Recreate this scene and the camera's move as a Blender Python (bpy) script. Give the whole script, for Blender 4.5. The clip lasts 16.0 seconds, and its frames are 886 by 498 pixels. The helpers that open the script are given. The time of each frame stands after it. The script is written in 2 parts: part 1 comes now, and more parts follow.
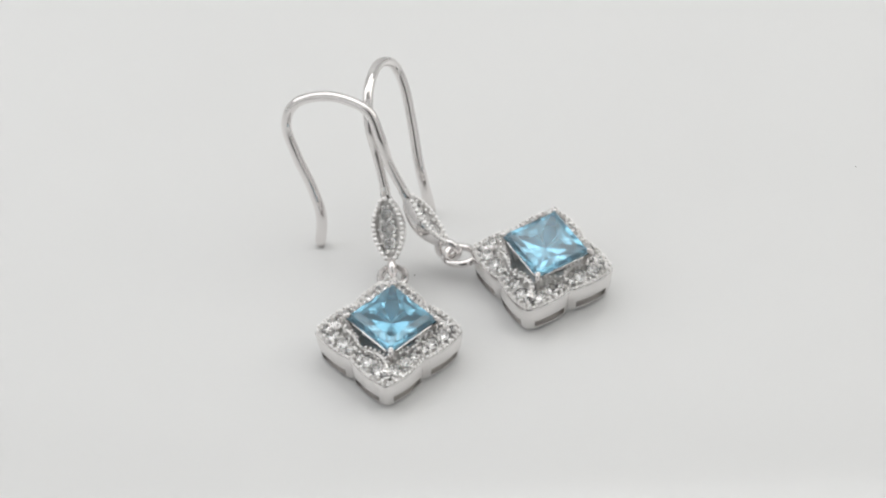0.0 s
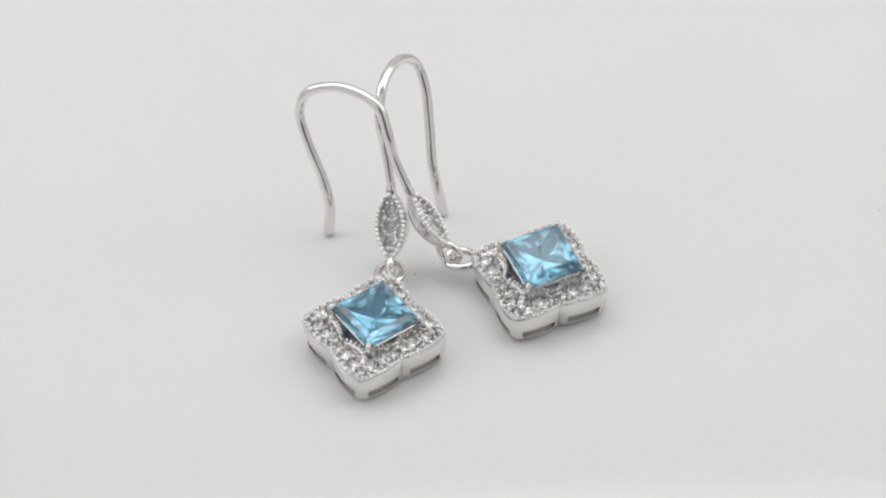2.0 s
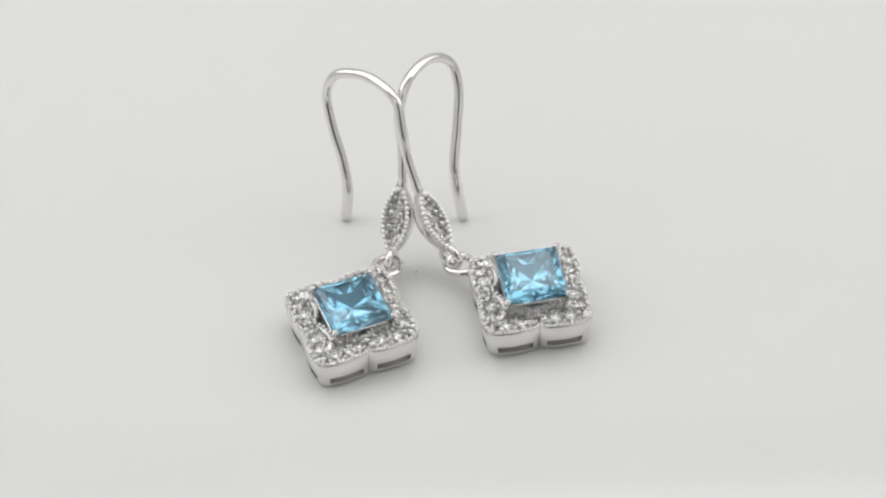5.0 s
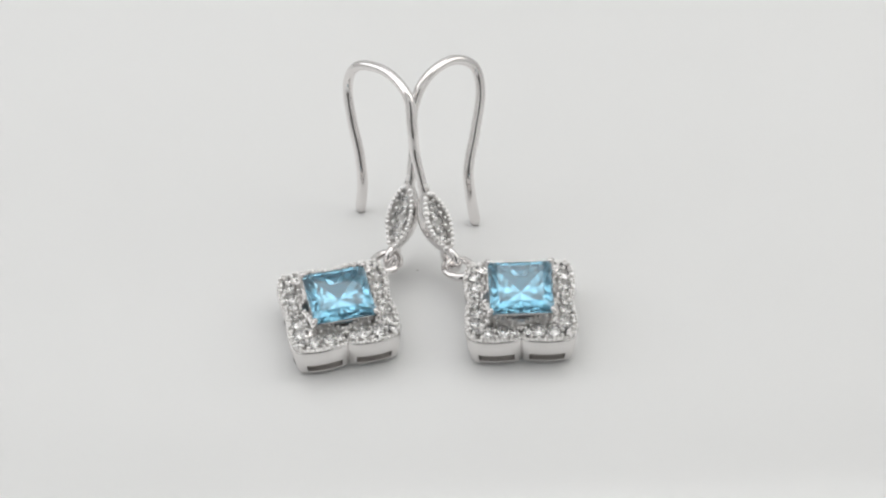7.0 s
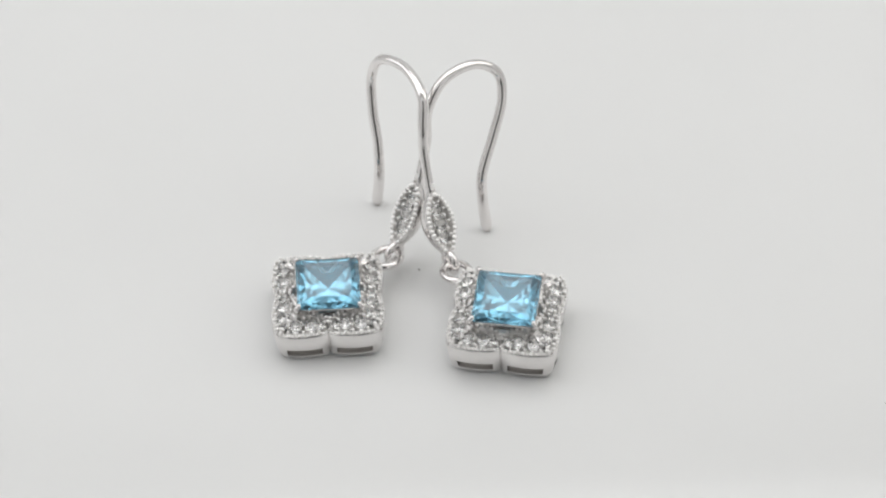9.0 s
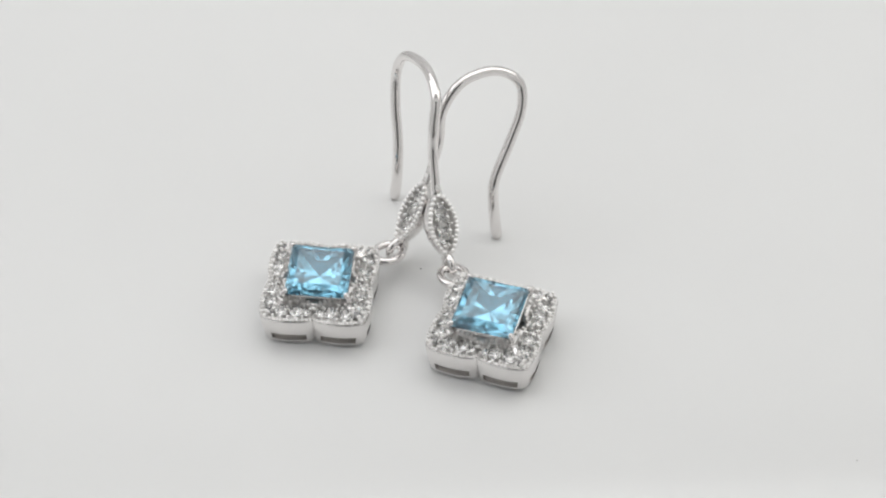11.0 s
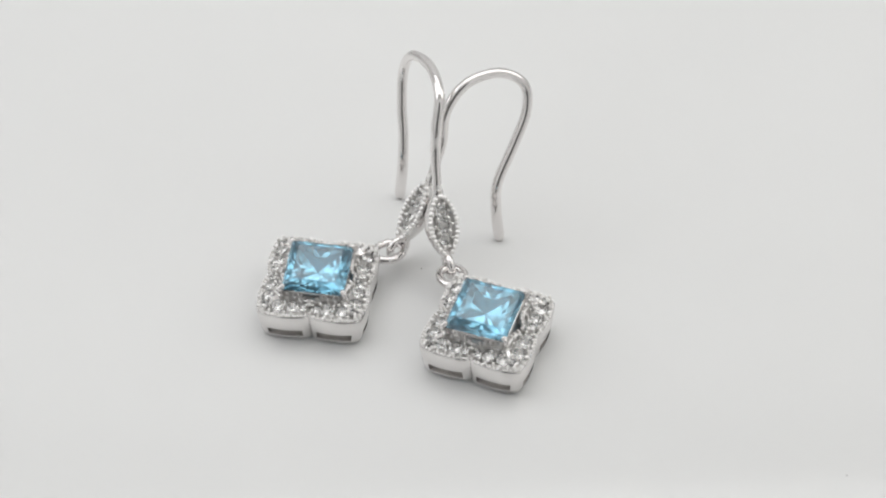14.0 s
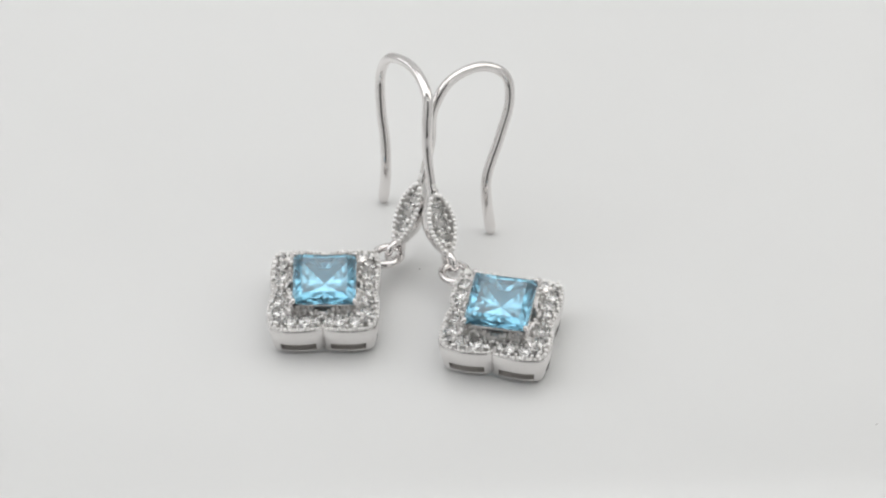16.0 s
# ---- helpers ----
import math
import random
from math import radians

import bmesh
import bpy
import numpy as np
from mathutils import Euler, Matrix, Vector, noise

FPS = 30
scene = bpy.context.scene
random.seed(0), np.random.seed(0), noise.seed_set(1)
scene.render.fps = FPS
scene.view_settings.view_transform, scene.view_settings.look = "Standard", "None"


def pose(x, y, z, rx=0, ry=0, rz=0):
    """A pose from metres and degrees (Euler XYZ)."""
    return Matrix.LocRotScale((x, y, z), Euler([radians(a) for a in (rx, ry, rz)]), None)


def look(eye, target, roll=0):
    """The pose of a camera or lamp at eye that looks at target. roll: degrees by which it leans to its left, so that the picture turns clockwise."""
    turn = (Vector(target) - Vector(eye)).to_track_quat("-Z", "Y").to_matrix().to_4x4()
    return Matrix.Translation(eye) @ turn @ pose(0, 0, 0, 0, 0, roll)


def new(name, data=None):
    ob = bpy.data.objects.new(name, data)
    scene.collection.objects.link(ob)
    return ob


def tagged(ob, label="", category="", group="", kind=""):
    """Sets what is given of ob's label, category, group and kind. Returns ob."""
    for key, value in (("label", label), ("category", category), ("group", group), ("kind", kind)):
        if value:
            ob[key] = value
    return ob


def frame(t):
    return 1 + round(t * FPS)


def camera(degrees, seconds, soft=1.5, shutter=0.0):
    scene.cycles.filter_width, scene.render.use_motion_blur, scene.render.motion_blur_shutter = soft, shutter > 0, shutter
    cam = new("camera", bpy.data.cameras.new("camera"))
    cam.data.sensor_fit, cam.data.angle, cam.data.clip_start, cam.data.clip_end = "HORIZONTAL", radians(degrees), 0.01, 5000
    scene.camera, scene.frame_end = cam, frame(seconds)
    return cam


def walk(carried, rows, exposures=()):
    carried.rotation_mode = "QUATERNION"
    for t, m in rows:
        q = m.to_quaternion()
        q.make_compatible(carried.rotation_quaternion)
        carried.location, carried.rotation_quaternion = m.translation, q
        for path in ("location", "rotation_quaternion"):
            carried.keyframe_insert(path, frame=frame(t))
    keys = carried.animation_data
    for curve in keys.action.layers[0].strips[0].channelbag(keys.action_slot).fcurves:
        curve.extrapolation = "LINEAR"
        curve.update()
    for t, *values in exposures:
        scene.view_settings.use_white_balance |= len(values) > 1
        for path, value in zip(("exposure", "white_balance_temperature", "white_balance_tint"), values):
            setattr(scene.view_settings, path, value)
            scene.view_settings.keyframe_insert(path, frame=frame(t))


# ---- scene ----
MM = 0.001

# ---- camera: stands still, on a tripod before the turntable ----
cam = camera(20.2, 16.0, soft=2.1)
EYE = Vector((1.3436, -141.8066, 148.0405)) * MM
PITCH, ROLL = 45.6046, -1.64
AIM = EYE + Vector((0, math.cos(radians(PITCH)), -math.sin(radians(PITCH))))
CAM_POSE = look(EYE, AIM, ROLL)
walk(cam, [(0.0, CAM_POSE), (16.0, CAM_POSE)])

# ---- light: a white photo tent with a lamp panel above and one at each side ----
scene.view_settings.exposure = 0.0
world = bpy.data.worlds.new("room_light")
scene.world = world
world.use_nodes = True
world.node_tree.nodes["Background"].inputs["Color"].default_value = (1.0, 0.985, 0.96, 1)
world.node_tree.nodes["Background"].inputs["Strength"].default_value = 0.12


def panel_lamp(name, eye, target, sx, sy, watts, colour):
    data = bpy.data.lights.new(name, "AREA")
    data.shape, data.size, data.size_y = "RECTANGLE", sx, sy
    data.energy, data.color = watts, colour
    ob = new(name, data)
    ob.matrix_world = look(eye, target)
    return ob


panel_lamp("tent_lamp_top", (0.0, 0.16, 0.50), (0.0, 0.16, 0.0), 0.62, 0.44, 1.07, (0.99, 0.993, 0.992))
panel_lamp("tent_lamp_left", (-0.33, 0.05, 0.26), (0.0, 0.0, 0.0), 0.26, 0.30, 0.30, (0.975, 0.985, 1.0))
panel_lamp("tent_lamp_right", (0.33, 0.05, 0.26), (0.0, 0.0, 0.0), 0.26, 0.30, 0.285, (1.0, 0.985, 0.93))


# ---- materials ----
def material(name):
    m = bpy.data.materials.new(name)
    m.use_nodes = True
    nt = m.node_tree
    return m, nt, nt.nodes["Principled BSDF"]


def noise_tex(nt, scale, detail=4.0):
    co = nt.nodes.new("ShaderNodeTexCoord")
    n = nt.nodes.new("ShaderNodeTexNoise")
    n.inputs["Scale"].default_value, n.inputs["Detail"].default_value = scale, detail
    nt.links.new(co.outputs["Object"], n.inputs["Vector"])
    return n


def ramp(nt, src, a, b, lo=0.3, hi=0.7):
    r = nt.nodes.new("ShaderNodeValToRGB")
    r.color_ramp.elements[0].position, r.color_ramp.elements[0].color = lo, (*a, 1)
    r.color_ramp.elements[1].position, r.color_ramp.elements[1].color = hi, (*b, 1)
    nt.links.new(src, r.inputs["Fac"])
    return r.outputs["Color"]


def bump(nt, src, bsdf, strength, dist):
    b = nt.nodes.new("ShaderNodeBump")
    b.inputs["Strength"].default_value, b.inputs["Distance"].default_value = strength, dist
    nt.links.new(src, b.inputs["Height"])
    nt.links.new(b.outputs["Normal"], bsdf.inputs["Normal"])


def metal(name, colour, rough_lo, rough_hi, relief=0.15):
    m, nt, b = material(name)
    b.inputs["Metallic"].default_value = 1.0
    big, fine = noise_tex(nt, 500, 3), noise_tex(nt, 4000, 5)
    nt.links.new(ramp(nt, big.outputs["Fac"], [c * 0.96 for c in colour], colour), b.inputs["Base Color"])
    nt.links.new(ramp(nt, fine.outputs["Fac"], [rough_lo] * 3, [rough_hi] * 3), b.inputs["Roughness"])
    bump(nt, big.outputs["Fac"], b, relief, 0.00005)
    return m


def gem(name, colour, ior, rough=0.0):
    m, nt, b = material(name)
    b.inputs["Base Color"].default_value = (*colour, 1)
    b.inputs["Transmission Weight"].default_value = 1.0
    b.inputs["IOR"].default_value = ior
    b.inputs["Roughness"].default_value = rough
    return m


SILVER = metal("polished_rhodium_silver", (0.83, 0.805, 0.795), 0.03, 0.08)
SATIN = metal("brushed_silver", (0.97, 0.955, 0.94), 0.42, 0.55, 0.12)
BEAD = metal("milgrain_silver", (0.97, 0.955, 0.94), 0.28, 0.40)
SMOOTH = metal("cast_silver", (0.79, 0.77, 0.76), 0.10, 0.17, 0.08)
# darker, rougher silver: the shade inside the wall slots, put into the colour
SLOT_SHADE = metal("slot_shade_silver", (0.50, 0.48, 0.46), 0.45, 0.60, 0.3)
CLEAR = gem("clear_zirconia", (0.99, 0.98, 0.97), 2.1)
BLUE = gem("sky_blue_topaz", (0.31, 0.75, 1.0), 2.0, 0.0)
BLUE.node_tree.nodes["Principled BSDF"].inputs["Transmission Weight"].default_value = 0.90
CLEAR.node_tree.nodes["Principled BSDF"].inputs["Transmission Weight"].default_value = 0.94

ACRYLIC, nt, b = material("white_gloss_acrylic")
n1, n2 = noise_tex(nt, 14, 3), noise_tex(nt, 1800, 4)
nt.links.new(ramp(nt, n1.outputs["Fac"], (0.80, 0.80, 0.795), (0.83, 0.83, 0.825)), b.inputs["Base Color"])
nt.links.new(ramp(nt, n2.outputs["Fac"], (0.03,) * 3, (0.06,) * 3), b.inputs["Roughness"])
b.inputs["IOR"].default_value = 1.49

FABRIC, nt, b = material("white_tent_fabric")
n1 = noise_tex(nt, 900, 3)
nt.links.new(ramp(nt, n1.outputs["Fac"], (0.80, 0.80, 0.80), (0.86, 0.86, 0.86)), b.inputs["Base Color"])
b.inputs["Roughness"].default_value = 0.97
bump(nt, n1.outputs["Fac"], b, 0.3, 0.0003)

WOODTOP, nt, b = material("pale_table_laminate")
n1 = noise_tex(nt, 40, 5)
nt.links.new(ramp(nt, n1.outputs["Fac"], (0.62, 0.62, 0.61), (0.70, 0.70, 0.69)), b.inputs["Base Color"])
b.inputs["Roughness"].default_value = 0.5

DUST, nt, b = material("grey_dust")
b.inputs["Base Color"].default_value = (0.25, 0.24, 0.22, 1)
b.inputs["Roughness"].default_value = 0.97


# ---- mesh helpers (millimetres in, metres out) ----
def part(name, bm, mat, parent=None, label="", smooth=False, at=None):
    me = bpy.data.meshes.new(name)
    bmesh.ops.recalc_face_normals(bm, faces=bm.faces)
    bmesh.ops.scale(bm, vec=(MM, MM, MM), verts=bm.verts)
    for f in bm.faces:
        f.smooth = smooth
    bm.to_mesh(me)
    bm.free()
    me.materials.append(mat)
    ob = new(name, me)
    if parent:
        ob.parent = parent
    if at is not None:
        ob.matrix_basis = at
    if label:
        ob["label"] = label
    return ob


def shared(name, me, parent, at, label=""):
    ob = new(name, me)
    ob.parent = parent
    ob.matrix_basis = at
    if label:
        ob["label"] = label
    return ob


def mm_pose(loc, rot=None):
    m = Matrix.Translation(Vector(loc) * MM)
    return m @ rot.to_4x4() if rot is not None else m


def frame_of(axis_z, axis_x):
    """A turn whose local z is axis_z and whose local x lies near axis_x."""
    z = Vector(axis_z).normalized()
    y = z.cross(Vector(axis_x)).normalized()
    x = y.cross(z)
    return Matrix((x, y, z)).transposed()


def glide(ctrl, per):
    """A Catmull-Rom curve through the control points."""
    c = [Vector(p) for p in ctrl]
    c = [2 * c[0] - c[1]] + c + [2 * c[-1] - c[-2]]
    out = []
    for i in range(1, len(c) - 2):
        p0, p1, p2, p3 = c[i - 1 : i + 3]
        for k in range(per):
            t = k / per
            out.append(0.5 * (2 * p1 + (p2 - p0) * t + (2 * p0 - 5 * p1 + 4 * p2 - p3) * t * t + (3 * p1 - p0 - 3 * p2 + p3) * t**3))
    out.append(c[-2])
    return out


def tube(bm, pts, radii, sides=14, closed=False, caps=True):
    n = len(pts)
    ring, up = [], None
    for i, p in enumerate(pts):
        a = pts[(i - 1) % n] if closed or i else p
        b2 = pts[(i + 1) % n] if closed or i < n - 1 else p
        t = (b2 - a).normalized()
        if up is None:
            up = t.orthogonal().normalized()
        up = (up - t * up.dot(t)).normalized()
        side = t.cross(up)
        r = radii[i] if isinstance(radii, (list, tuple)) else radii
        ring.append([bm.verts.new(p + (up * math.cos(q) + side * math.sin(q)) * r) for q in (2 * math.pi * k / sides for k in range(sides))])
    for i in range(n if closed else n - 1):
        a, b2 = ring[i], ring[(i + 1) % n]
        for k in range(sides):
            bm.faces.new((a[k], a[(k + 1) % sides], b2[(k + 1) % sides], b2[k]))
    if not closed and caps:
        for r, end, s in ((ring[0], pts[0], -1), (ring[-1], pts[-1], 1)):
            bm.faces.new(r)


def torus(bm, centre, turn, big, small, n=36, sides=12, squash=1.0):
    pts = [Vector(centre) + turn @ Vector((big * math.cos(a), big * squash * math.sin(a), 0)) for a in (2 * math.pi * k / n for k in range(n))]
    tube(bm, pts, small, sides, closed=True)


def ball(bm, centre, r, rings=5, segs=8, flat=1.0):
    c = Vector(centre)
    rows = []
    for i in range(1, rings):
        a = math.pi * i / rings
        rows.append([bm.verts.new(c + Vector((r * math.sin(a) * math.cos(q), r * math.sin(a) * math.sin(q), r * flat * math.cos(a)))) for q in (2 * math.pi * k / segs for k in range(segs))])
    top, bot = bm.verts.new(c + Vector((0, 0, r * flat))), bm.verts.new(c - Vector((0, 0, r * flat)))
    for k in range(segs):
        j = (k + 1) % segs
        bm.faces.new((top, rows[0][k], rows[0][j]))
        bm.faces.new((bot, rows[-1][j], rows[-1][k]))
        for a, b2 in zip(rows, rows[1:]):
            bm.faces.new((a[k], b2[k], b2[j], a[j]))


def loft(bm, rows, closed=True):
    """Quads between rows of vertices."""
    for a, b2 in zip(rows, rows[1:]):
        n = len(a)
        for k in range(n if closed else n - 1):
            bm.faces.new((a[k], a[(k + 1) % n], b2[(k + 1) % n], b2[k]))


# ---- the tent, the table and the turntable ----
def slab(name, lo, hi, mat, label):
    bm = bmesh.new()
    bmesh.ops.create_cube(bm, size=1)
    for v in bm.verts:
        v.co = Vector([(a if c < 0 else b2) / MM for a, b2, c in zip(lo, hi, v.co)])
    ob = part(name, bm, mat)
    return tagged(ob, label, "wall" if "wall" in name else name, kind="structure")


slab("floor", (-0.75, -0.6, -0.060), (0.75, 0.6, -0.030), WOODTOP, "pale laminate table top under the photo tent")
slab("wall_back", (-0.40, 0.40, -0.030), (0.40, 0.405, 0.505), FABRIC, "white fabric back wall of the photo tent")
slab("wall_left", (-0.405, -0.20, -0.030), (-0.40, 0.405, 0.505), FABRIC, "white fabric side wall of the photo tent")
slab("wall_right", (0.40, -0.20, -0.030), (0.405, 0.405, 0.505), FABRIC, "white fabric side wall of the photo tent")
slab("ceiling", (-0.405, -0.20, 0.505), (0.405, 0.405, 0.510), FABRIC, "white fabric roof of the photo tent")
slab("wall_front_left", (-0.405, -0.205, -0.030), (-0.085, -0.20, 0.505), FABRIC, "white fabric front flap of the photo tent")
slab("wall_front_right", (0.085, -0.205, -0.030), (0.405, -0.20, 0.505), FABRIC, "white fabric front flap of the photo tent")
slab("wall_front_top", (-0.085, -0.205, 0.27), (0.085, -0.20, 0.505), FABRIC, "white fabric front flap above the tent opening")


def build_turntable():
    """A thick white acrylic disc with a rounded rim and a few specks of dust."""
    base = tagged(new("turntable"), "white gloss acrylic turntable disc with specks of dust", "turntable")
    bm = bmesh.new()
    prof = [(0.0, 0.0), (60, 0.0), (182, 0.0), (184.2, -0.5), (185.5, -1.8), (185.9, -4), (185.5, -6.2), (184, -8), (60, -8), (60, -30), (0, -30)]
    n = 128
    rows = []
    for r, z in prof:
        if r == 0:
            rows.append(bm.verts.new((0, 0, z)))
        else:
            rows.append([bm.verts.new((r * math.cos(2 * math.pi * k / n), r * math.sin(2 * math.pi * k / n), z)) for k in range(n)])
    loft(bm, rows[1:-1])
    for k in range(n):
        bm.faces.new((rows[0], rows[1][k], rows[1][(k + 1) % n]))
        bm.faces.new((rows[-1], rows[-2][(k + 1) % n], rows[-2][k]))
    part("disc", bm, ACRYLIC, base)
    return base


TURNTABLE = build_turntable()


def speck(x, y, r, label="tiny dark speck of dust"):
    bm = bmesh.new()
    ball(bm, (0, 0, r * 0.45), r, 4, 7, 0.5)
    for v in bm.verts:
        v.co.x *= 1.35 + 0.3 * noise.noise(v.co * 9)
    return part("dust_speck", bm, DUST, TURNTABLE, label, True, mm_pose((x, y, 0)))


speck(-1.06, 0.19, 0.06)
speck(36.87, 11.59, 0.05)

# ---- one pendant: a square halo with two lobes a side, around a raised princess-cut stone ----
R_CORNER, NOTCH, BULGE = 5.87, 4.04, 0.45
RIM_Z, WALL_T = 2.72, 0.40
SEG = 14


def lobe_points(depth_in, bulge, corner, notch, seg=SEG):
    """Outline round the pendant: eight bowed lobes between corner points and mid-side notches."""
    out = []
    for side in range(4):
        a0 = math.pi / 2 * side
        c0 = Vector((math.cos(a0), math.sin(a0), 0)) * corner
        c1 = Vector((math.cos(a0 + math.pi / 2), math.sin(a0 + math.pi / 2), 0)) * corner
        am = a0 + math.pi / 4
        nm = Vector((math.cos(am), math.sin(am), 0)) * notch
        outward = Vector((math.cos(am), math.sin(am), 0))
        for p, q, flip in ((c0, nm, False), (nm, c1, True)):
            for k in range(seg):
                t = k / seg
                near_notch = (t > 0.5) != flip
                out.append(p.lerp(q, t) + outward * bulge * (4 * t * (1 - t)) ** (0.42 if near_notch else 0.78))
    return out


def wall_mesh():
    """The side wall with a sunken slot in each lobe, real thickness and a rounded foot and rim."""
    bm = bmesh.new()
    outer = lobe_points(0, BULGE, R_CORNER, NOTCH)
    n = len(outer)
    inner = []
    for k, p in enumerate(outer):
        run = outer[(k + 1) % n] - outer[k - 1]
        inner.append(p - Vector((run.y, -run.x, 0)).normalized() * WALL_T)
    zs = [0.0, 0.12, 0.42, 1.14, RIM_Z - 0.16, RIM_Z]
    ins = [0.10, 0.0, 0.0, 0.0, 0.0, 0.09]
    def drawn_in(p, z):
        """The wall leans in a little towards its foot."""
        k = 1 - 0.07 * (1 - z / RIM_Z) ** 1.5
        return Vector((p.x * k, p.y * k, z))

    O = [[bm.verts.new(drawn_in(p.lerp(q, i), z)) for p, q in zip(outer, inner)] for z, i in zip(zs, [v / WALL_T for v in ins])]
    I = [[bm.verts.new(drawn_in(q, z)) for q in inner] for z in zs]

    def is_slot(u, v):
        return v == 2 and 2 <= u % SEG <= SEG - 3

    for v in range(len(zs) - 1):
        for u in range(n):
            j = (u + 1) % n
            if not is_slot(u, v):
                bm.faces.new((O[v][u], O[v][j], O[v + 1][j], O[v + 1][u]))
            back = bm.faces.new((I[v][j], I[v][u], I[v + 1][u], I[v + 1][j]))
            # slot backs take the darker metal that stands in for shade
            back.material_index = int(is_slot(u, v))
            if is_slot(u, v):
                bm.faces.new((O[v][u], O[v][j], I[v][j], I[v][u]))
                bm.faces.new((O[v + 1][j], O[v + 1][u], I[v + 1][u], I[v + 1][j]))
                if not is_slot(u - 1, v):
                    bm.faces.new((O[v][u], I[v][u], I[v + 1][u], O[v + 1][u]))
                if not is_slot(j, v):
                    bm.faces.new((O[v][j], O[v + 1][j], I[v + 1][j], I[v][j]))
    for u in range(n):
        j = (u + 1) % n
        bm.faces.new((O[0][j], O[0][u], I[0][u], I[0][j]))
        bm.faces.new((O[-1][u], O[-1][j], I[-1][j], I[-1][u]))
    return bm


def halo_inner():
    """The scalloped inner edge of the halo."""
    return lobe_points(0, -0.70, 3.70, 3.36)


def halo_mesh():
    """The stone-set top: an outer lip, a channel for the stones, a higher inner lip, then a skirt."""
    bm = bmesh.new()
    outer = lobe_points(0, BULGE, R_CORNER - 0.18, NOTCH - 0.12)
    inner = halo_inner()
    rows = []
    for t, z in ((0.0, RIM_Z - 0.04), (0.03, RIM_Z + 0.04), (0.13, RIM_Z + 0.06), (0.17, RIM_Z - 0.24), (0.78, RIM_Z + 0.06), (0.84, RIM_Z + 0.46), (0.95, RIM_Z + 0.52), (1.0, RIM_Z + 0.40)):
        rows.append([bm.verts.new(p.lerp(q, t) + Vector((0, 0, z))) for p, q in zip(outer, inner)])
    rows.append([bm.verts.new(q * 1.0 + Vector((0, 0, 1.1))) for q in inner])
    rows.append([bm.verts.new(q * 1.12 + Vector((0, 0, 1.1))) for q in inner])
    loft(bm, rows)
    return bm


def halo_beads():
    """Milgrain beads along the rim and along the scalloped inner edge, and small claws between the stones."""
    bm = bmesh.new()
    rnd = random.Random(4)
    rims = ((lobe_points(0, BULGE, R_CORNER - 0.20, NOTCH - 0.14, 60), RIM_Z + 0.11, 0.14, 0.31), (lobe_points(0, -0.69, 3.78, 3.40, 60), RIM_Z + 0.60, 0.185, 0.37))
    for pts, z, r, step in rims:
        run, last = 0.0, pts[0]
        for p in pts[1:]:
            run += (p - last).length
            last = p
            if run >= step:
                run = 0.0
                ball(bm, p + Vector((rnd.uniform(-0.02, 0.02), rnd.uniform(-0.02, 0.02), z)), r * rnd.uniform(0.85, 1.12), 4, 7)
    claws = ((1.36, 0.22, 0.20), (2.60, 0.22, 0.20), (1.36, -1.16, 0.15), (2.58, -1.14, 0.15), (1.98, -0.46, 0.13), (3.14, -0.42, 0.14), (4.1, -0.2, 0.15), (1.98, 0.10, 0.17), (1.98, -1.08, 0.17), (0.78, 0.02, 0.15), (0.78, -0.86, 0.15), (3.18, 0.06, 0.17), (3.16, -0.92, 0.17), (0.26, -0.20, 0.15), (0.26, -0.62, 0.15), (3.76, -0.28, 0.16), (3.62, -0.80, 0.15))
    for side in range(4):
        am = math.pi / 2 * side + math.pi / 4
        o, t = Vector((math.cos(am), math.sin(am), 0)), Vector((-math.sin(am), math.cos(am), 0))
        for s in (-1, 1):
            for d, off, r in claws:
                p = o * (NOTCH + off - 0.06) + t * s * d + Vector((rnd.uniform(-0.04, 0.04), rnd.uniform(-0.04, 0.04), RIM_Z + 0.24 - 0.34 * off + 0.04 * rnd.random()))
                ball(bm, p, r * rnd.uniform(0.88, 1.12), 4, 7)
                tube(bm, [p - Vector((0, 0, 0.6)), p], r * 0.8, 6)
            # stray grains raised from the metal between the stones
            for _ in range(11):
                d, off = rnd.uniform(0.3, 3.9), rnd.uniform(-1.15, 0.2)
                ball(bm, o * (NOTCH + off) + t * s * d + Vector((0, 0, RIM_Z + 0.28 - 0.34 * off)), rnd.uniform(0.08, 0.15), 4, 6)
    return bm


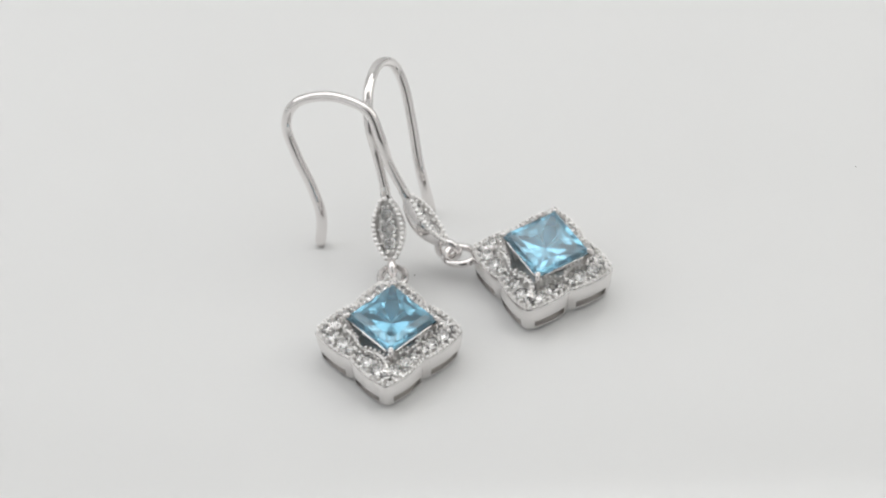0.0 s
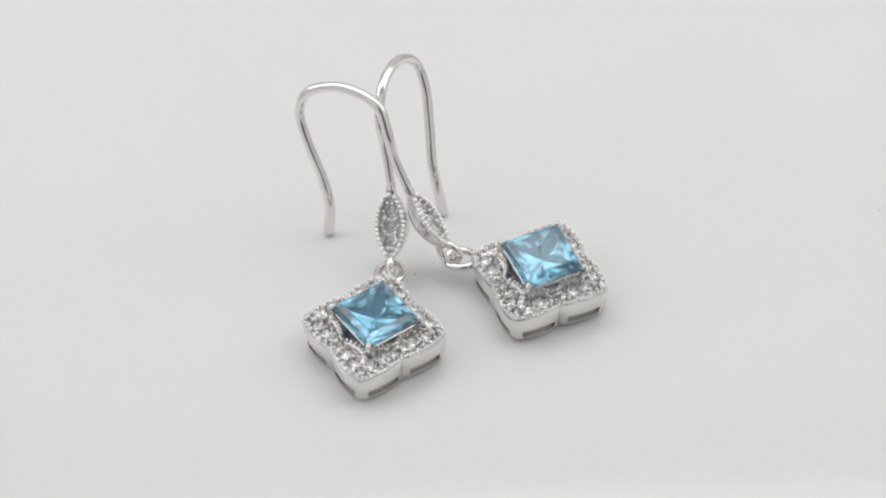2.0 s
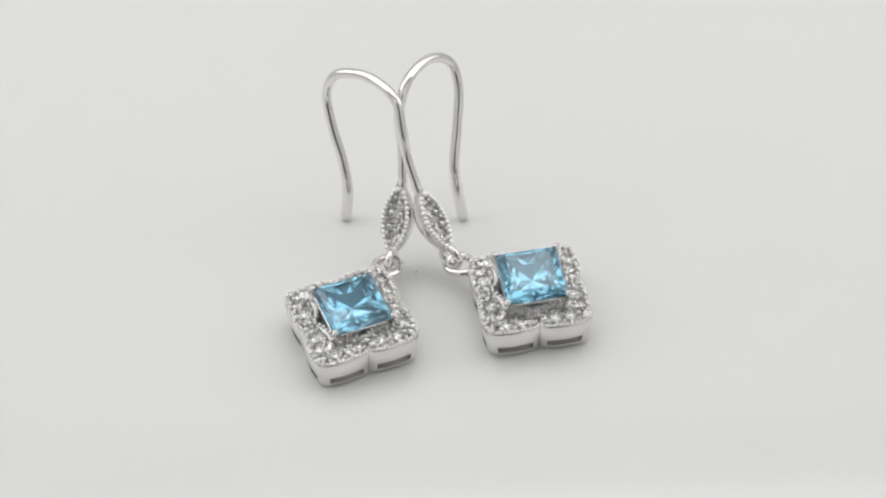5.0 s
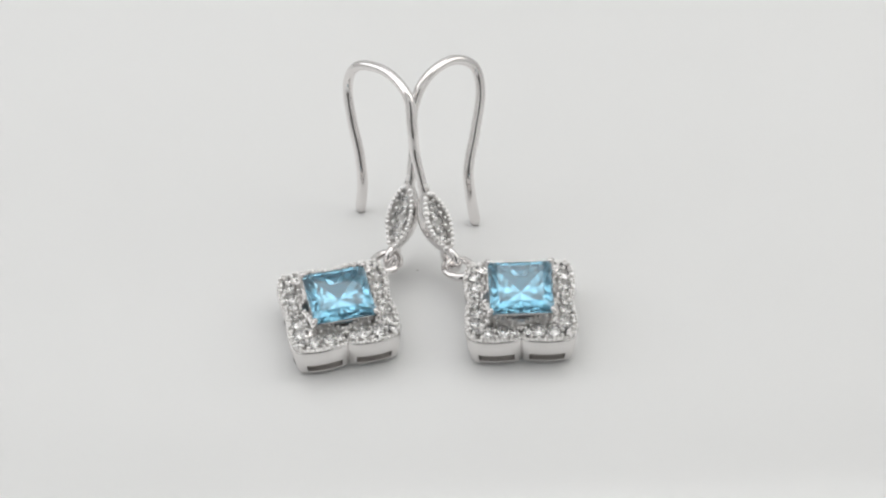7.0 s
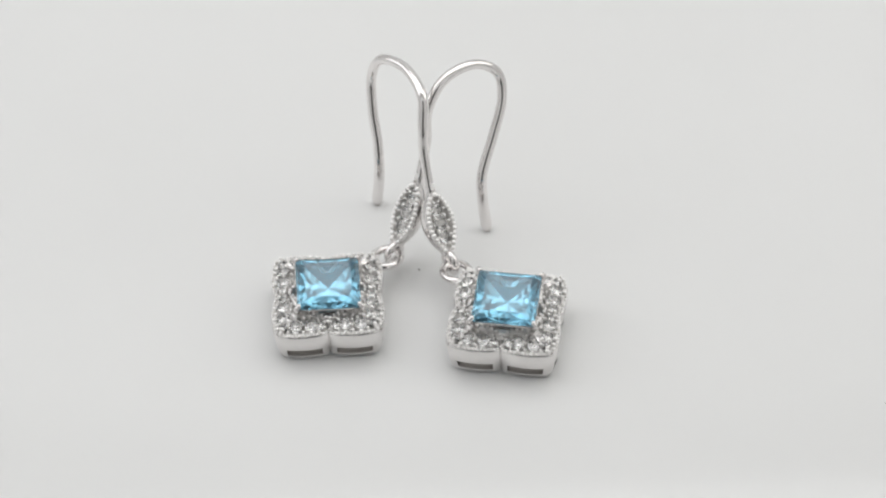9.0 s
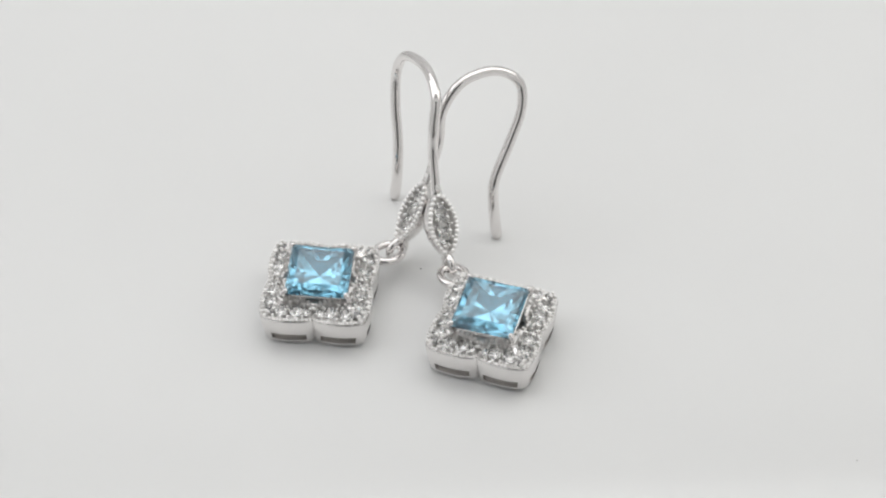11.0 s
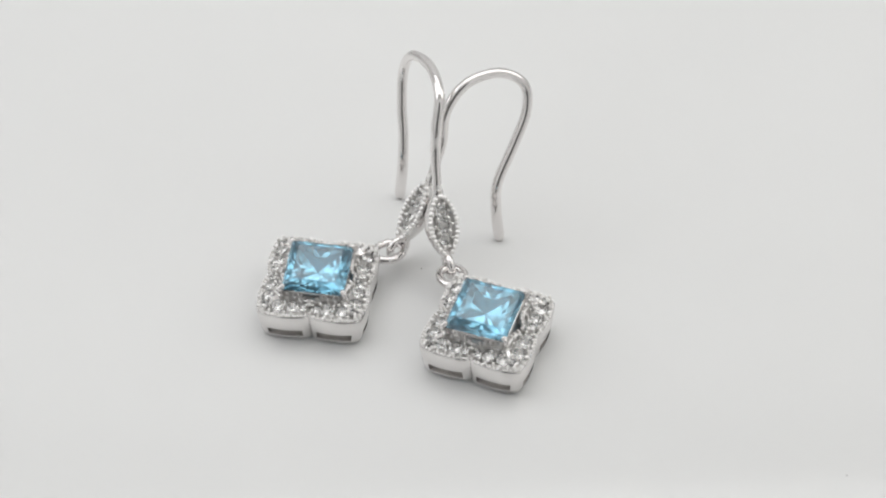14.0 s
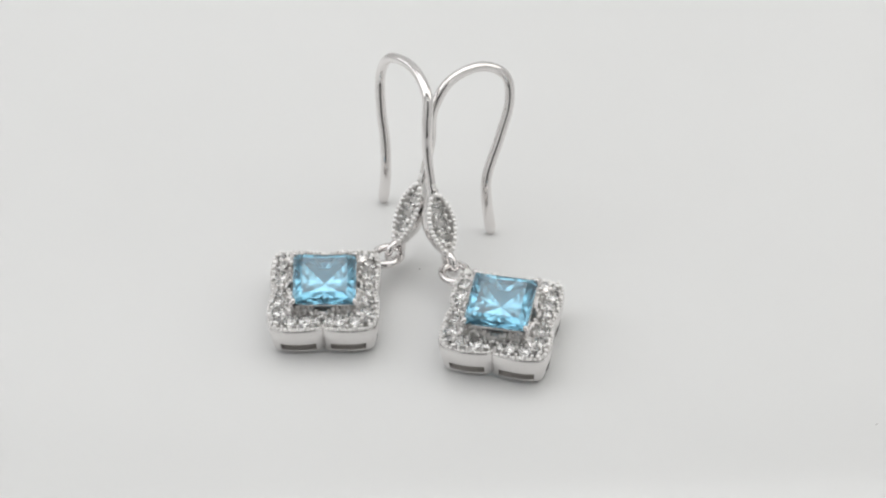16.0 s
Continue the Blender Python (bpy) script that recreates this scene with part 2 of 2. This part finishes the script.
def brilliant_mesh(name, r):
    """A small round brilliant with eight crown facets, a table and a pavilion."""
    bm = bmesh.new()
    n = 8
    g = [bm.verts.new((r * math.cos(2 * math.pi * k / 16), r * math.sin(2 * math.pi * k / 16), 0)) for k in range(16)]
    g2 = [bm.verts.new((v.co.x, v.co.y, -0.06 * r)) for v in g]
    st = [bm.verts.new((0.80 * r * math.cos(2 * math.pi * (k + 0.5) / n), 0.80 * r * math.sin(2 * math.pi * (k + 0.5) / n), 0.15 * r)) for k in range(n)]
    tb = [bm.verts.new((0.55 * r * math.cos(2 * math.pi * k / n), 0.55 * r * math.sin(2 * math.pi * k / n), 0.27 * r)) for k in range(n)]
    cu = bm.verts.new((0, 0, -0.8 * r))
    bm.faces.new(tb)
    for k in range(n):
        j = (k + 1) % n
        bm.faces.new((tb[k], st[k], tb[j]))
        bm.faces.new((g[2 * k], g[2 * k + 1], st[k]))
        bm.faces.new((g[2 * k + 1], g[(2 * k + 2) % 16], st[k]))
        bm.faces.new((st[k - 1], g[2 * k], tb[k]))
        bm.faces.new((g[2 * k], st[k], tb[k]))
    loft(bm, [g, g2])
    for k in range(0, 16, 2):
        bm.faces.new((g2[k], cu, g2[(k + 1) % 16]))
        bm.faces.new((g2[k + 1], cu, g2[(k + 2) % 16]))
    bmesh.ops.recalc_face_normals(bm, faces=bm.faces)
    bmesh.ops.scale(bm, vec=(MM, MM, MM), verts=bm.verts)
    me = bpy.data.meshes.new(name)
    bm.to_mesh(me)
    bm.free()
    me.materials.append(CLEAR)
    return me


def princess_mesh():
    """A square princess-cut stone: table, two crown rows, girdle and a pavilion of chevron facets."""
    bm = bmesh.new()
    h = 2.53

    def ring(half, cut, z):
        """A square with cut corners: eight points."""
        out = []
        for k in range(4):
            for x, y in ((half, half - cut), (half - cut, half)):
                for _ in range(k):
                    x, y = -y, x
                out.append(bm.verts.new((x, y, z)))
        return out

    table = ring(1.80, 0.10, 0.62)
    mid = ring(2.28, 0.10, 0.40)
    girdle = ring(h, 0.08, 0.06)
    low = ring(h, 0.08, -0.06)
    bm.faces.new(table)
    loft(bm, [table, mid])
    loft(bm, [mid, girdle])
    loft(bm, [girdle, low])
    culet = bm.verts.new((0, 0, -2.36))
    # pavilion: corner ribs run to the culet, and each side is a fan of long facets with a broken middle
    corners = []
    for k in range(4):
        a = math.pi / 4 + k * math.pi / 2
        o = Vector((math.cos(a), math.sin(a), 0))
        corners.append(bm.verts.new(o * 3.6 * 0.52 + Vector((0, 0, -0.06 - 2.3 * 0.50))))
        bm.faces.new((low[2 * k], corners[k], low[2 * k + 1]))
    for k in range(4):
        c0, c1 = low[2 * k + 1], low[(2 * k + 2) % 8]
        h0, h1 = corners[k], corners[(k + 1) % 4]
        top = [c0] + [bm.verts.new(c0.co.lerp(c1.co, q)) for q in (0.26, 0.5, 0.74)] + [c1]
        inner = [h0] + [bm.verts.new(h0.co.lerp(h1.co, q) + Vector((0, 0, z))) for q, z in ((0.32, -0.16), (0.5, -0.05), (0.68, -0.16))] + [h1]
        for i in range(4):
            if i < 2:
                bm.faces.new((top[i], inner[i], inner[i + 1])), bm.faces.new((top[i], inner[i + 1], top[i + 1]))
            else:
                bm.faces.new((top[i], inner[i], top[i + 1])), bm.faces.new((inner[i], inner[i + 1], top[i + 1]))
            bm.faces.new((inner[i], culet, inner[i + 1]))
    bmesh.ops.remove_doubles(bm, verts=bm.verts, dist=1e-5)
    return bm


LINK_STONE_MESH = brilliant_mesh("clear_link_stone", 0.64)
STONE_MESH = brilliant_mesh("clear_stone", 0.55)
SMALL_STONE_MESH = brilliant_mesh("clear_stone_small", 0.34)
STONE_Z = 4.72


def build_pendant(earring, at, seat):
    """The pendant's parts under the earring; its local +y corner carries the ring; seat: how the basket sits in it."""
    wall = part("pendant_wall", wall_mesh(), SMOOTH, earring, "polished silver side wall with slots", True, at)
    wall.data.materials.append(SLOT_SHADE)
    wall.data.set_sharp_from_angle(angle=radians(38))
    rnd = random.Random(11)
    halo = part("halo", halo_mesh(), SATIN, earring, "silver halo set with clear stones", False, at)
    beads = part("milgrain", halo_beads(), BEAD, halo, "fine silver beading", True)
    beads["kind"] = "stuff"
    for side in range(4):
        am = math.pi / 2 * side + math.pi / 4
        o, t = Vector((math.cos(am), math.sin(am), 0)), Vector((-math.sin(am), math.cos(am), 0))
        for s in (-1, 1):
            for d, off, me in ((1.36, -0.46, STONE_MESH), (2.60, -0.44, STONE_MESH), (3.42, -0.42, SMALL_STONE_MESH), (0.56, -0.42, SMALL_STONE_MESH)):
                p = o * (NOTCH + off) + t * s * d + Vector((0, 0, RIM_Z + 0.24 - 0.34 * off))
                tilt = Vector((rnd.uniform(-0.15, 0.15), rnd.uniform(-0.15, 0.15), 0))
                turn = frame_of(tilt + o * 0.30 + Vector((0, 0, 1)), t + o * rnd.uniform(-1, 1))
                shared("clear_stone", me, halo, mm_pose(p, turn))
    # the raised basket
    def rail(half, z, r, parent, m):
        bm = bmesh.new()
        c = 0.25
        pts = [Vector((x * half, y * half, z)) for x, y in ((1, 1 - c), (1 - c, 1), (c - 1, 1), (-1, 1 - c), (-1, c - 1), (c - 1, -1), (1 - c, -1), (1, c - 1))]
        tube(bm, pts, r, 8, closed=True)
        return part("basket" if parent is earring else "lower_rail", bm, SILVER, parent, "silver rail under the blue stone", False, m)

    basket = rail(2.51, STONE_Z - 0.20, 0.06, earring, at @ seat @ pose(0, 0, 0, 0, 0, 45))
    rail(1.75, STONE_Z - 1.5, 0.2, basket, Matrix())
    # its four gallery plates, which hide the stone's pavilion
    for k in range(4):
        bm = bmesh.new()
        rows = []
        for half, z in ((2.42, STONE_Z - 0.24), (2.30, STONE_Z - 0.55), (2.08, STONE_Z - 1.0), (1.86, STONE_Z - 1.32)):
            rows.append([bm.verts.new((x, y, z)) for x, y in ((half, -half * 0.97), (half, half * 0.97), (half - 0.14, half * 0.93), (half - 0.14, -half * 0.93))])
        loft(bm, rows)
        bm.faces.new(rows[0]), bm.faces.new(rows[-1])
        part("gallery_plate", bm, SMOOTH, basket, "", False, pose(0, 0, 0, 0, 0, 90 * k))
    for k in range(4):
        bm = bmesh.new()
        c = Vector((1, 1, 0)).normalized()
        pts = [c * 2.4 + Vector((0, 0, 1.0)), c * 3.3 + Vector((0, 0, STONE_Z - 0.9)), c * 3.70 + Vector((0, 0, STONE_Z - 0.1)), c * 3.66 + Vector((0, 0, STONE_Z + 0.16)), c * 3.44 + Vector((0, 0, STONE_Z + 0.24))]
        tube(bm, glide(pts, 4), 0.2, 10)
        ball(bm, pts[-1], 0.25)
        part("prong", bm, SILVER, basket, "", True, pose(0, 0, 0, 0, 0, 90 * k))
    # the wedge-shaped claws in the halo's corners
    for k in range(4):
        bm = bmesh.new()
        rows = []
        for d, w, z in ((3.95, 0.24, 0.80), (4.5, 0.28, 0.66), (4.95, 0.30, 0.44), (5.10, 0.36, 0.34), (5.52, 0.12, -0.10)):
            rows.append([bm.verts.new((d, x, RIM_Z + zz)) for x, zz in ((-w, -0.2), (-w * 0.85, z * (0.75 if d < 5 else 1.0)), (0, z), (w * 0.85, z * (0.75 if d < 5 else 1.0)), (w, -0.2))])
        loft(bm, rows, False)
        bm.faces.new(rows[0]), bm.faces.new(rows[-1])
        part("corner_claw", bm, SILVER, halo, "", False, pose(0, 0, 0, 0, 0, 90 * k))
    part("blue_stone", princess_mesh(), BLUE, earring, "sky-blue princess-cut stone", False, at @ seat @ mm_pose((0, 0, STONE_Z)) @ pose(0, 0, 0, 0, 0, 45))
    bm = bmesh.new()
    torus(bm, (0, R_CORNER + 1.0, 1.75), frame_of((0, 0.12, 1), (1, 0, 0)), 1.02, 0.33, squash=1.25)
    part("pendant_ring", bm, SILVER, earring, "polished silver ring", True, at)


def link_half(s):
    """Half the link's width along its length."""
    if s < 0.86:
        return max(0.30, 0.30 + 1.08 * math.sin(math.pi * s / 0.86) ** 0.8) if s < 0.7 else max(0.40, 0.30 + 1.08 * math.sin(math.pi * s / 0.86) ** 0.8)
    return 0.40


def build_link(earring, at, bottom, top, face):
    """The almond-shaped link between the wire and the rings."""
    d = top - bottom
    length = d.length
    turn = frame_of(face, d)  # local x: up along the link, z: out of the face
    m = at @ mm_pose(bottom, turn)
    bm = bmesh.new()
    rows = []
    n = 22
    for i in range(n + 1):
        s = i / n
        w = link_half(s)
        neck = min(1.0, max(0.0, (s - 0.78) / 0.18))
        deep = (0.45 + 0.8 * math.sin(math.pi * min(1.0, s * 0.9 + 0.1)) ** 1.2) * (1 - neck) + 0.40 * neck
        lip = 0.16
        open_sec = [(-w, 0.0), (-w + 0.03, lip), (-w + 0.34, lip + 0.03), (-w + 0.40, -0.24), (w - 0.40, -0.24), (w - 0.34, lip + 0.03), (w - 0.03, lip), (w, 0.0)]
        dome = [(-w * math.cos(math.pi * k / 7), 0.40 * math.sin(math.pi * k / 7)) for k in range(8)]
        flat = 1.0 if w < 0.6 and s < 0.5 else neck
        sec = [(y0 + (y1 - y0) * flat, z0 + (z1 * (1 if s > 0.5 else 0.5) - z0) * flat) for (y0, z0), (y1, z1) in zip(open_sec, dome)]
        for k in range(1, 10):
            a = math.pi * k / 10
            c = math.cos(a)
            sec.append((w * math.copysign(abs(c) ** 0.5, c), -deep * math.sin(a) ** 0.75))
        rows.append([bm.verts.new((s * length, y, z)) for y, z in sec])
    loft(bm, rows)
    for i, f in enumerate(bm.faces):
        f.material_index = int(i % len(rows[0]) in (2, 3, 4))  # the stones' bed
    bm.faces.new(rows[0]), bm.faces.new(rows[-1])
    link = part("almond_link", bm, SMOOTH, earring, "almond-shaped silver link with beaded edge", True, m)
    link.data.materials.append(SATIN)
    link.data.set_sharp_from_angle(angle=radians(40))
    bm = bmesh.new()
    rnd = random.Random(7)
    for sgn in (-1, 1):
        for i in range(13):
            s = 0.045 + 0.76 * i / 12
            ball(bm, (s * length, sgn * max(0.22, link_half(s) - 0.14), 0.17), 0.245 * rnd.uniform(0.88, 1.1), 5, 8)
    for s, y, r in ((0.13, 0.22, 0.17), (0.24, 0.66, 0.13), (0.335, 0.50, 0.20), (0.43, 0.80, 0.14), (0.525, 0.50, 0.20), (0.62, 0.62, 0.13), (0.73, 0.24, 0.17)):
        for sgn in (-1, 1):
            ball(bm, (s * length, sgn * y, 0.16), r * rnd.uniform(0.9, 1.1), 5, 8)
    ball(bm, (0.84 * length, 0, 0.3), 0.26, 5, 8)
    beads = part("milgrain", bm, BEAD, link, "fine silver beading", True)
    beads["kind"] = "stuff"
    for s, me in ((0.24, STONE_MESH), (0.43, LINK_STONE_MESH), (0.62, STONE_MESH)):
        tilt = Vector((rnd.uniform(-0.12, 0.12), rnd.uniform(-0.12, 0.12), 1))
        shared("clear_stone", me, link, mm_pose((s * length, 0, 0.08), frame_of(tilt, (1, rnd.uniform(-0.5, 0.5), 0))))


def build_wire(earring, at, ctrl, radius=0.45):
    bm = bmesh.new()
    pts = glide(ctrl, 10)
    pts.append(pts[-1] + (pts[-1] - pts[-2]).normalized() * 0.5)
    n = len(pts)
    radii = [radius * (1.06 - 0.12 * math.sin(math.pi * i / (n - 1))) for i in range(n)]
    for i in range(n - 22, n):
        radii[i] += (0.38 - radii[i]) * min(1.0, (i - n + 22) / 16)
    radii[0] *= 0.7
    radii[1] *= 0.93
    tube(bm, pts, radii, 18)
    part("ear_wire", bm, SILVER, earring, "bent polished silver hook wire", True, at)


def build_earring(label, centre, normal, bail_az, wire, bottom, top, twist, lift, seat):
    """An earring whose base is the pendant's foot; the other parts are placed in the turntable's space."""
    foot = Vector(centre)
    foot.z = 0
    e = new("earring")
    tagged(e, label, "earring", "pair of earrings")
    home = mm_pose(foot)
    e.matrix_basis = home
    inv = home.inverted()
    az = Vector((math.cos(radians(bail_az)), math.sin(radians(bail_az)), 0))
    nz = Vector(normal).normalized()
    y = (az - nz * az.dot(nz)).normalized()
    turn = Matrix((y.cross(nz), y, nz)).transposed()
    # lowest foot corner rests on the disc
    low = min((turn @ Vector(p)).z for p in ((R_CORNER, 0, 0), (-R_CORNER, 0, 0), (0, R_CORNER, 0), (0, -R_CORNER, 0)))
    low -= lift
    build_pendant(e, mm_pose((0, 0, -low), turn), seat)
    build_wire(e, inv, wire)
    bottom, top = Vector(bottom), Vector(top)
    loop = sum((Vector(p) for p in wire), Vector()) / len(wire)
    d = (top - bottom).normalized()
    away = bottom - loop
    face = (away - d * away.dot(d)).normalized()
    face = Matrix.Rotation(radians(twist), 3, d) @ face
    build_link(e, inv, bottom, top, face)
    # the small ring that joins link and pendant
    ring_c = foot + turn @ Vector((0, R_CORNER + 0.85, 1.62)) + Vector((0, 0, -low))
    span = ring_c - bottom
    span.z = 0
    span.normalize()
    mid = bottom + span * 0.28 + Vector((0, 0, -0.85))
    bm = bmesh.new()
    across = span.cross(Vector((0, 0, 1))).normalized()
    torus(bm, mid, frame_of(across, span), 0.88, 0.32)
    part("jump_ring", bm, SILVER, e, "small polished silver ring", True, inv)
    return e, home


WIRE_A = [(0.45, 7.30, 0.03), (-0.02, 7.36, 3.05), (-0.48, 7.90, 5.50), (-0.92, 9.93, 8.06), (-1.47, 11.80, 10.5), (-2.34, 12.27, 12.6), (-3.51, 10.64, 13.97), (-4.27, 7.84, 13.86), (-4.33, 5.73, 12.04), (-3.81, 4.82, 9.49), (-3.26, 3.31, 7.25)]
WIRE_B = [(-8.88, 4.00, 0.03), (-8.63, 4.22, 3.23), (-9.29, 4.97, 5.94), (-10.34, 5.72, 8.67), (-11.05, 6.59, 11.47), (-10.02, 6.82, 13.62), (-7.21, 6.49, 14.4), (-4.43, 5.17, 14.01), (-3.44, 4.05, 12.08), (-2.84, 3.38, 9.9), (-1.77, 2.61, 7.57)]

EARRING_A, HOME_A = build_earring(
    "silver drop earring, blue square stone, hook crossing behind its mate", (-3.12, -8.66, 0), (-0.011, 0.000, 1), 87.2,
    WIRE_A, (-2.86, -0.52, 2.52), (-3.26, 3.31, 7.25), 6, 0.10,
    mm_pose((-0.02, -0.08, -0.28), frame_of((0.074, -0.018, 1), (1, 0.021, 0))))
EARRING_B, HOME_B = build_earring(
    "silver drop earring, blue square stone, hook crossing before its mate", (9.36, -1.22, 0), (-0.013, 0.005, 1), 165.4,
    WIRE_B, (1.50, 0.97, 3.04), (-1.77, 2.61, 7.57), 18, 0.12,
    mm_pose((-0.11, -0.16, 0.28), frame_of((-0.064, -0.071, 1), (1, 0.013, 0))))


# ---- the turning of the disc, with what lies on it ----
def motions():
    turns = [(0, 0.00), (0.5, -1.95), (1, -3.96), (1.5, -6.06), (2, -8.22), (2.5, -10.43), (3, -12.69), (3.5, -14.96), (4, -17.24),
             (4.5, -19.51), (5, -21.76), (5.5, -24.02), (6, -26.30), (6.5, -28.62), (7, -30.95), (7.5, -33.31), (8, -35.66), (8.5, -38.07),
             (9, -40.47), (9.5, -42.87), (10, -45.24), (10.5, -47.61), (11, -50.01), (11.5, -52.44), (12, -54.90), (12.5, -57.40),
             (12.75, -58.15), (13, -57.04), (13.5, -54.81), (14, -52.58), (14.5, -50.40), (15, -48.25), (15.5, -46.12), (16, -43.99)]
    for thing, home in ((TURNTABLE, Matrix()), (EARRING_A, HOME_A), (EARRING_B, HOME_B)):
        walk(thing, [(t, pose(0, 0, 0, 0, 0, a) @ home) for t, a in turns])


motions()
